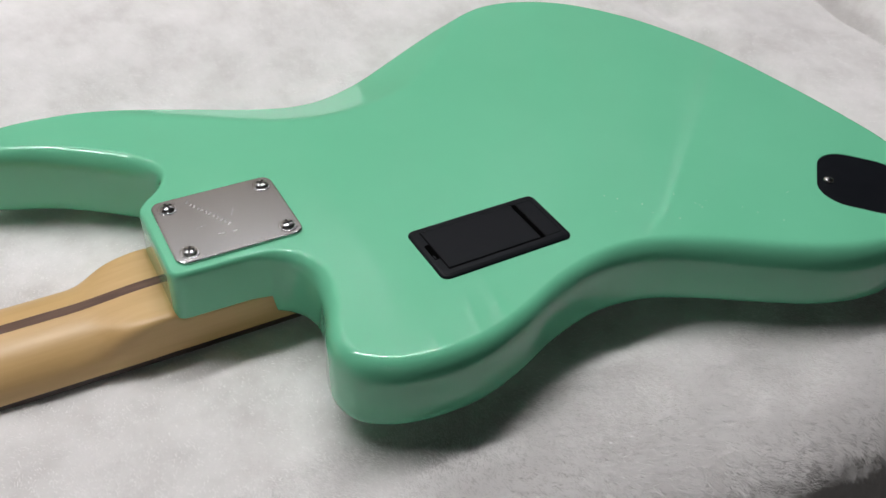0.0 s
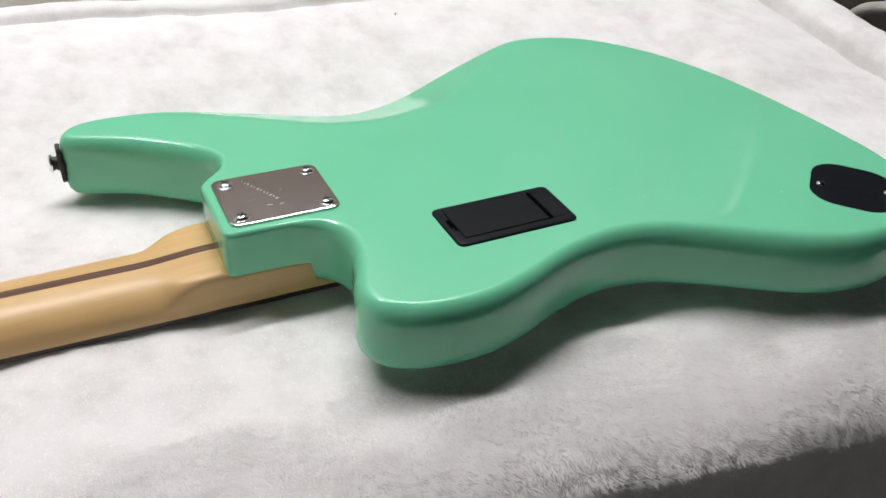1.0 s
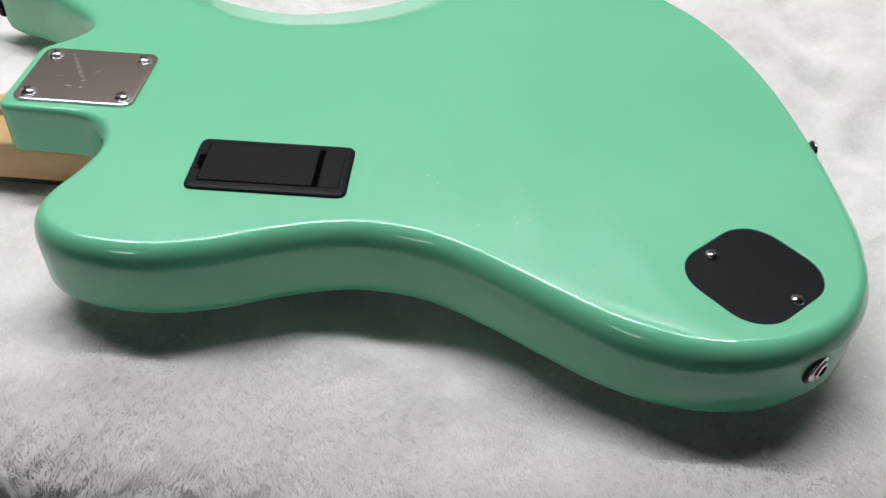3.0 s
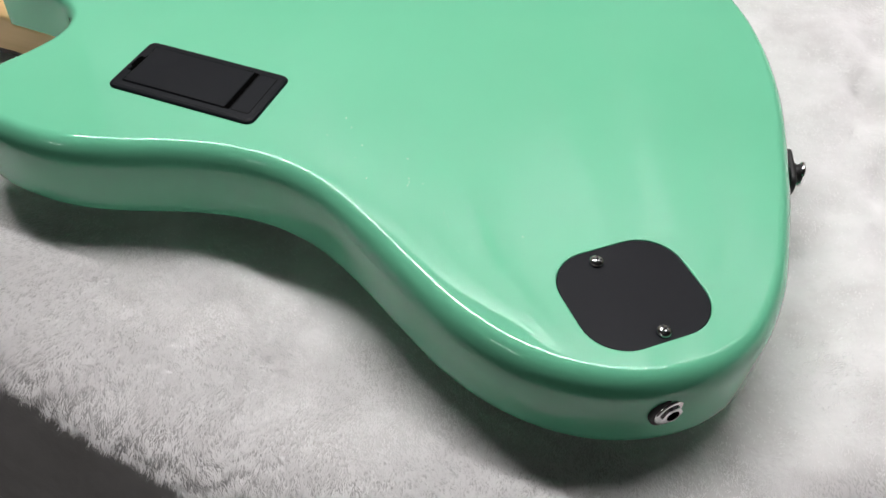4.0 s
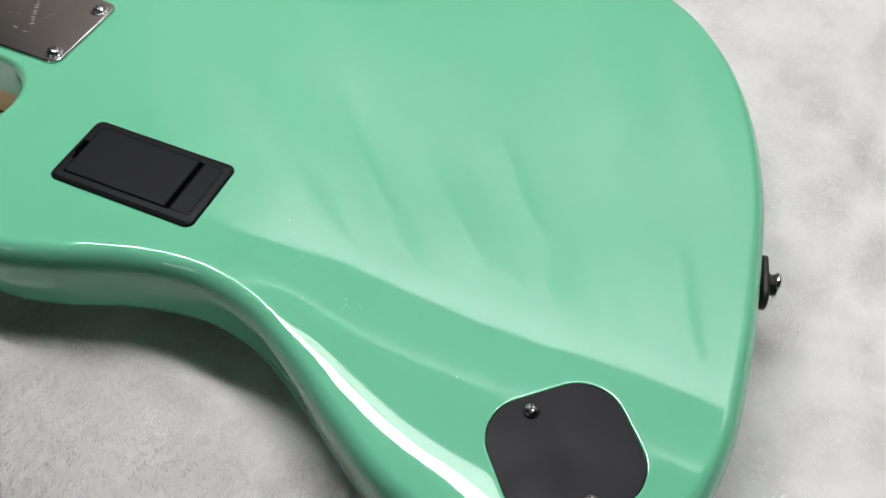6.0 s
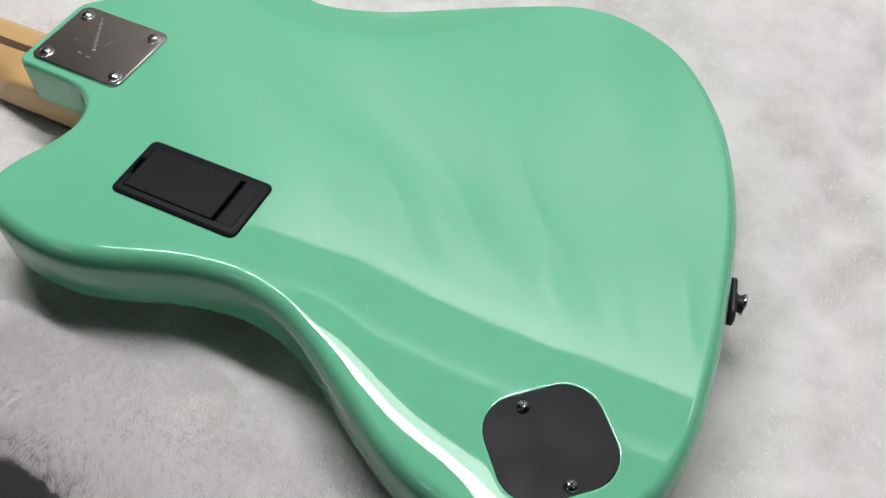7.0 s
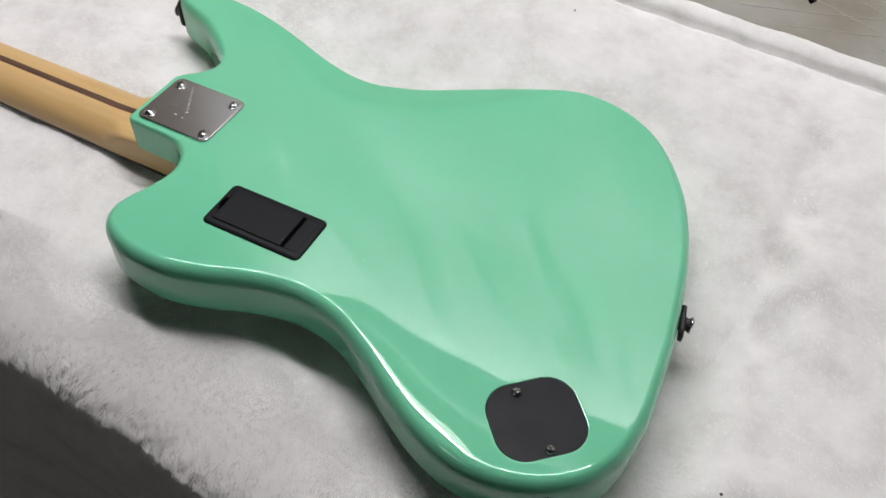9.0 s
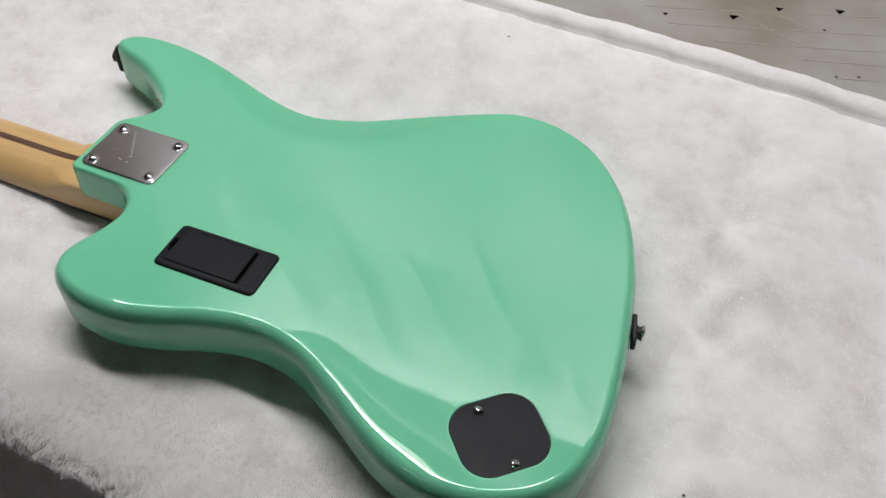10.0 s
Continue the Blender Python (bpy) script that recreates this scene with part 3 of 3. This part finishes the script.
def body_mesh():
    from mathutils.geometry import delaunay_2d_cdt
    out = even(spline(KNOTS, 60), 0.0019)
    n = len(out)
    nor = []
    for i in range(n):
        d = out[(i + 2) % n] - out[i - 2]
        nor.append(Vector((-d.y, d.x)).normalized())
    heel = [p.x < 0.0100 and -0.036 < p.y < 0.036 for p in out]
    rad = []
    for p in out:
        d = math.hypot(max(0, p.x + 0.005), max(0, abs(p.y) - 0.033))
        rad.append((0.0030 + 0.0085 * smooth01(d / 0.045)) * (1 - 0.25 * smooth01((-0.06 - p.x) / 0.035)))
    bm = bmesh.new()
    rings = []
    steps = 16
    for k in range(8):                # the soft slope inside the rim
        ring = []
        for p, q, r in zip(out, nor, rad):
            inset = r * 0.72 + (0.0012 + 0.0235 * ease(p)) * (1 - k / 8)
            c = p + q * inset
            ring.append(bm.verts.new((c.x, c.y, belly(c.x, c.y) + fall(p, inset))))
        rings.append(ring)
    for k in range(steps + 1):        # from the rim of the flat back outwards and down
        a = math.pi / 2 * k / steps
        ring = []
        for p, q, r in zip(out, nor, rad):
            inset = r * 0.72 * (1 - math.sin(a))
            c = p + q * inset
            ring.append(bm.verts.new((c.x, c.y, belly(c.x, c.y) + fall(p, inset) - 1.15 * r * (1 - math.cos(a)))))
        rings.append(ring)
    for k in range(5):                # the front edge, rounded too
        a = math.pi / 2 * k / 4
        ring = []
        for p, q, h in zip(out, nor, heel):
            r = 0.0004 if h else 0.010
            c = p + q * r * (1 - math.cos(a))
            ring.append(bm.verts.new((c.x, c.y, -(POCKET if h else THICK) + r * (1 - math.sin(a)))))
        rings.append(ring)
    for a, b in zip(rings, rings[1:]):
        for i in range(n):
            bm.faces.new((a[i], b[i], b[(i + 1) % n], a[(i + 1) % n]))
    last = rings[-1]
    bm.faces.new([v for v, h in zip(last, heel) if h])
    bm.faces.new([v for v, h in zip(last, heel) if not h])
    # the back: the rim and a net of inner points
    rim = [v.co.xy.copy() for v in rings[0]]
    poly = np.array([tuple(p) for p in rim])
    hole = [Vector((COVER_AT[0] + 1.096 * p.x, COVER_AT[1] + 1.096 * p.y)) for p in COVER_LINE]
    gap = np.array([tuple(p) for p in hole])
    inner = []
    step = 0.006
    both = np.vstack([poly, gap])
    net = [(gx, gy) for gx in np.arange(-0.11, 0.41, step) for gy in np.arange(-0.17, 0.18, step) if gy < 0.05 or gx > 0.27]
    net += [(gx, gy) for gx in np.arange(-0.11, 0.268, step / 2) for gy in np.arange(0.0515, 0.18, step / 2)]     # finer over the hollow
    for gx, gy in net:
        if np.min((both[:, 0] - gx) ** 2 + (both[:, 1] - gy) ** 2) > (0.6 * (step if gy < 0.05 or gx > 0.27 else step / 2)) ** 2 and inside(poly, gx, gy) and not inside(gap, gx, gy):
            inner.append(Vector((gx, gy)))
    k = len(hole)
    loop = [(n + i, n + (i + 1) % k) for i in range(k)]
    co, _, faces, *_ = delaunay_2d_cdt(rim + hole + inner, loop, [list(range(n))], 1, 1e-7)
    verts = [rings[0][i] if i < n else bm.verts.new((c.x, c.y, belly(c.x, c.y))) for i, c in enumerate(co)]
    for f in faces:
        mid = sum((co[i] for i in f), Vector((0, 0))) / len(f)
        if not inside(gap, mid.x, mid.y):
            bm.faces.new([verts[i] for i in f])
    # the recess for the cover: a small worn lip and a wall
    ring = verts[n:n + k]
    for inset, z in ((0.0003, 0.0), (0.0009, 0.0), (0.0012, -0.00001), (0.0015, -0.00004), (0.0018, -0.00009), (0.0020, -0.00015), (0.00215, -0.0003), (0.00220, -0.0024)):
        low = []
        for i in range(k):
            d = hole[(i + 1) % k] - hole[i - 1]
            q = Vector((-d.y, d.x)).normalized()
            low.append(bm.verts.new((hole[i].x + q.x * inset, hole[i].y + q.y * inset, z)))
        for i in range(k):
            bm.faces.new((ring[i], ring[(i + 1) % k], low[(i + 1) % k], low[i]))
        ring = low
    return bm


body = soften(part("body", body_mesh(), PAINT, guitar, "glossy surf green lacquered solid body with rounded edges"), 55)

# neck: a rounded shaft that turns square at the heel
FRONT, GLUE = -0.0540, -0.0508


def neck_mesh():
    bm = bmesh.new()
    rings = []
    xs = list(np.linspace(0.033, -0.030, 8)) + list(np.linspace(-0.036, -0.110, 26)) + list(np.linspace(-0.12, -0.44, 24))
    for x in xs:
        u = smooth01((-0.041 - x) / 0.046)          # 0 square heel, 1 round shaft
        half = 0.0300 - 0.0050 * min(max((-x - 0.03) / 0.42, 0), 1)
        high = (-POCKET - GLUE) - 0.0006 + (0.0032 if x < -0.0385 else 0) - 0.0030 * u - 0.002 * min(max((-x - 0.1) / 0.34, 0), 1)
        power = 2.25 + 16 * (1 - u) ** 2
        ring = []
        for k in range(41):
            a = math.pi * k / 40
            c, s = math.cos(a), math.sin(a)
            ring.append(bm.verts.new((x, half * math.copysign(abs(c) ** (2 / power), c), GLUE + high * abs(s) ** (2 / power))))
        rings.append(ring)
    for a, b in zip(rings, rings[1:]):
        for i in range(len(a)):
            k = (i + 1) % len(a)
            bm.faces.new((a[i], a[k], b[k], b[i]))
    bm.faces.new(rings[0])
    bm.faces.new(rings[-1][::-1])
    return bm


neck = part("neck", neck_mesh(), MAPLE, guitar, "satin pale maple neck")
soften(neck, 50)


def stripe_mesh():
    bm = bmesh.new()
    xs = np.linspace(-0.0385, -0.44, 60)
    prev = None
    for x in xs:
        u = smooth01((-0.041 - x) / 0.046)
        top = GLUE + (-POCKET - GLUE) + 0.0026 - 0.0030 * u - 0.002 * min(max((-x - 0.1) / 0.34, 0), 1)
        cur = [bm.verts.new((x, y, top + z)) for y, z in ((-0.003, -0.002), (-0.003, 0.0001), (0.003, 0.0001), (0.003, -0.002))]
        if prev:
            for i in range(4):
                bm.faces.new((prev[i], prev[(i + 1) % 4], cur[(i + 1) % 4], cur[i]))
        else:
            bm.faces.new(cur[::-1])
        prev = cur
    bm.faces.new(prev)
    return bm


part("skunk_stripe", stripe_mesh(), WALNUT, guitar, "dark walnut stripe down the back of the neck", smooth=False)


def board_mesh():
    bm = bmesh.new()
    prev = None
    for x in (0.045, -0.03, -0.44):
        half = 0.0298 - 0.0050 * min(max((-x - 0.03) / 0.42, 0), 1)
        cur = [bm.verts.new((x, y, z)) for y, z in ((-half, FRONT), (half, FRONT), (half, GLUE - 0.0002), (-half, GLUE - 0.0002))]
        if prev:
            for i in range(4):
                bm.faces.new((prev[i], prev[(i + 1) % 4], cur[(i + 1) % 4], cur[i]))
        else:
            bm.faces.new(cur)
        prev = cur
    bm.faces.new(prev[::-1])
    return bm


part("fretboard", board_mesh(), ROSEWOOD, guitar, "dark rosewood fretboard pressed into the pile", smooth=False)


def screw(parent, x, y, z, r, turn):
    """A cross-head screw with a domed head."""
    head = part("screw", spin([(r * 1.0, -0.0006), (r * 1.0, 0.0002), (r * 0.86, 0.0009), (r * 0.6, 0.0014), (r * 0.3, 0.0017)], 20), CHROME, parent, "chrome cross-head screw", at=pose(x, y, z))
    # the cross is two raised dark bars, slot shade put into their colour
    bm = bmesh.new()
    for a in (turn, turn + 90):
        piece = box(-r * 0.62, r * 0.62, -r * 0.13, r * 0.13, 0.0012, 0.00178)
        piece.transform(pose(0, 0, 0, 0, 0, a))
        me = bpy.data.meshes.new("tmp")
        piece.to_mesh(me)
        piece.free()
        bm.from_mesh(me)
        bpy.data.meshes.remove(me)
    part("cross_slot", bm, SLOT, head, smooth=False)
    return head


# neck plate
plate = part("neck_plate", slab(round_rect(0.0655, 0.0530, 0.0058, 7, -0.0005, 0.0005), [(0, 0.0), (0, 0.0010), (0.0003, 0.0014), (0.0008, 0.0016)]), PLATE, guitar, "polished steel neck plate with faint engraving")
soften(plate, 12)
for sx, sy, turn in ((-1, 1, 20), (1, 1, 55), (1, -1, 5), (-1, -1, 70)):
    x, y = 0.0255 * sx, 0.019 * sy
    ring = part("screw_recess", spin([(0.0049, 0.0), (0.0049, 0.00175), (0.0044, 0.0020), (0.0040, 0.0019)], 24), CHROME, plate, at=pose(x, y, 0))
    screw(plate, x, y, 0.0021, 0.0038, turn)
rng = random.Random(4)
mark = bmesh.new()
strokes = [(-0.0150 + 0.0013 * k, 0.0205 - 0.0023 * k - 0.0004 * (k % 2), rng.uniform(0.0007, 0.0013), rng.uniform(0.0003, 0.0005), rng.uniform(20, 75)) for k in range(12)]
strokes += [(-0.0068, -0.0110, 0.0016, 0.0004, -12), (0.0002, -0.0118, 0.0012, 0.0003, 8), (0.0040, 0.0040, 0.0030, 0.00006, 62), (-0.0150, -0.0020, 0.0030, 0.00006, 15)]
for x, y, long, wide, turn in strokes:
    piece = box(-long, long, -wide, wide, 0.00155, 0.00163)
    piece.transform(pose(x, y, 0, 0, 0, turn))
    me = bpy.data.meshes.new("tmp")
    piece.to_mesh(me)
    piece.free()
    mark.from_mesh(me)
    bpy.data.meshes.remove(me)
part("engraved_bars", mark, ENGRAVED, plate, "faint worn pale engraving and scratches", smooth=False)

# battery box
bbox = part("battery_box", slab(round_rect(0.0785, 0.0400, 0.0042, 6), [(0, -0.001), (0, 0.0006), (0.0007, 0.0013), (0.0020, 0.0018), (0.0034, 0.0019)]), BLACK, guitar, "black plastic battery compartment with a flip door", at=pose(0.1172, -0.0688, 0, 0, 0, 0.6))
soften(bbox, 14)
# gaps, slot and latch hole are black slabs; their colour stands for recess shade
part("door_gap", slab(round_rect(0.0562, 0.0308, 0.0008, 3, -0.0055, 0.0002), [(0, 0.0005), (0, 0.00196)]), DEEP, bbox, smooth=False)
door = part("door", slab(round_rect(0.0552, 0.0298, 0.0006, 3, -0.0055, 0.0004), [(0, 0.0005), (0, 0.0020), (0.0003, 0.00225)]), BLACK, bbox, "smooth black battery door")
soften(door, 12)
part("hinge_slot", box(0.0224, 0.0249, -0.0150, 0.0150, 0.0010, 0.00203), DEEP, bbox, smooth=False)
part("panel_gap", slab(round_rect(0.0098, 0.0298, 0.0010, 3, 0.0302, 0.0002), [(0, 0.0005), (0, 0.00195)]), DEEP, bbox, smooth=False)
part("end_panel", slab(round_rect(0.0093, 0.0293, 0.0008, 3, 0.0302, 0.0002), [(0, 0.0005), (0, 0.0020)]), BLACK, bbox, smooth=False)
part("latch_hole", slab(round_rect(0.0036, 0.0118, 0.0012, 4, -0.0347, -0.0004), [(0, 0.0010), (0, 0.0020)]), DEEP, bbox, smooth=False)
part("latch", box(-0.0364, -0.0352, -0.0058, -0.0032, 0.0012, 0.0022, 0.0002), BLACK, bbox, "small latch tongue", smooth=False)

# control cover, let into the wood
cover = part("control_cover", slab([(1.024 * p.x, 1.024 * p.y) for p in COVER_LINE], [(0.0002, -0.0020), (0.0002, -0.0007), (0.0005, -0.0004)]), COVER, guitar, "matt black plastic control cover", at=pose(*COVER_AT, 0))
soften(cover, 12)
for x, y, turn in ((0.3267, -0.1092, 15), (0.3595, -0.1344, 60)):
    screw(cover, x - COVER_AT[0], y - COVER_AT[1], 0.0002, 0.0031, turn)


# strap buttons and output jack sit on the sides: z of the part points out of the wood
def on_side(x, y, z, outward, rise=0.0):
    d = Vector((math.cos(radians(outward)), math.sin(radians(outward)), rise)).normalized()
    up = Vector((-d.x * d.z, -d.y * d.z, 1 - d.z * d.z)).normalized()
    m = Matrix((up.cross(d), up, d)).transposed().to_4x4()
    m.translation = (x, y, z)
    return m


def strap_button(x, y, z, outward, roll, rise=0.0):
    ob = part("strap_button", spin([(0.0030, -0.002), (0.0030, 0.0065), (0.0044, 0.0072), (0.0059, 0.0078), (0.0062, 0.0085), (0.0058, 0.0093), (0.0040, 0.0101), (0.0016, 0.0103)], 28), CHROME, guitar, "chrome strap button", at=on_side(x, y, z, outward, rise) @ pose(0, 0, 0, 0, 0, roll))
    soften(ob, 40)
    part("strap_block", slab(round_rect(0.0125, 0.0270, 0.0056, 8), [(0.0005, 0.0012), (0, 0.0016), (0, 0.0036), (0.0005, 0.0040)]), RUBBER, ob, "black rubber strap block", at=pose(0, 0, 0, 5, 0, 0))
    part("collar", spin([(0.0050, -0.0010), (0.0050, 0.0046), (0.0042, 0.0060), (0.0052, 0.0077), (0.0034, 0.0079)], 20), RUBBER, ob, "black collar")
    return ob


strap_button(0.3940, 0.0015, -0.0178, 8, 90)
strap_button(-0.1080, 0.1220, -0.0205, 178, 0, 0.06)

jack_at = on_side(0.3695, -0.1540, -0.0200, -45) @ Matrix.Scale(0.76, 4)
jack = part("output_jack", spin([(0.0112, -0.003), (0.0112, 0.0006), (0.0105, 0.0010)], 32), RUBBER, guitar, "black washer of the output socket", at=jack_at)
part("ring", spin([(0.0092, 0.0004), (0.0092, 0.0018), (0.0082, 0.0024), (0.0066, 0.0024)], 32), CHROME, jack, "chrome socket ring")
part("nut", spin([(0.0062, 0.0020), (0.0062, 0.0036), (0.0052, 0.0040)], 6), CHROME, jack, "chrome nut", smooth=False)
# no real bore: a black plug carries the shade of the hole
part("hole", spin([(0.0036, 0.0030), (0.0036, 0.0042)], 20), DEEP, jack, "black plug standing for the dark socket hole", smooth=False)

# dust on the lacquer and lint on the blanket
rng = random.Random(11)
for k in range(16):
    x = rng.uniform(0.19, 0.295)
    y = -0.085 - 0.5 * max(0.0, x - 0.21) + rng.uniform(-0.012, 0.02)
    size = rng.uniform(0.00013, 0.00027)
    part("dust_speck", spin([(size, 0.0), (size * 0.7, size * 0.6), (size * 0.2, size * 0.8)], 6), FIBRE, guitar, at=pose(x, y, 0.0))
for x, y, r in ((0.456, -0.091, 0.0011), (0.200, 0.292, 0.0010)):
    speck = tagged(part("lint_speck", spin([(r * 0.5, -0.0006), (r, 0.0), (r * 0.6, r * 0.5)], 7), LINT, at=pose(x, y, blanket_height(x, y) + 0.0016)), "tiny dark lint speck caught in the blanket", "lint", "lint on the blanket")
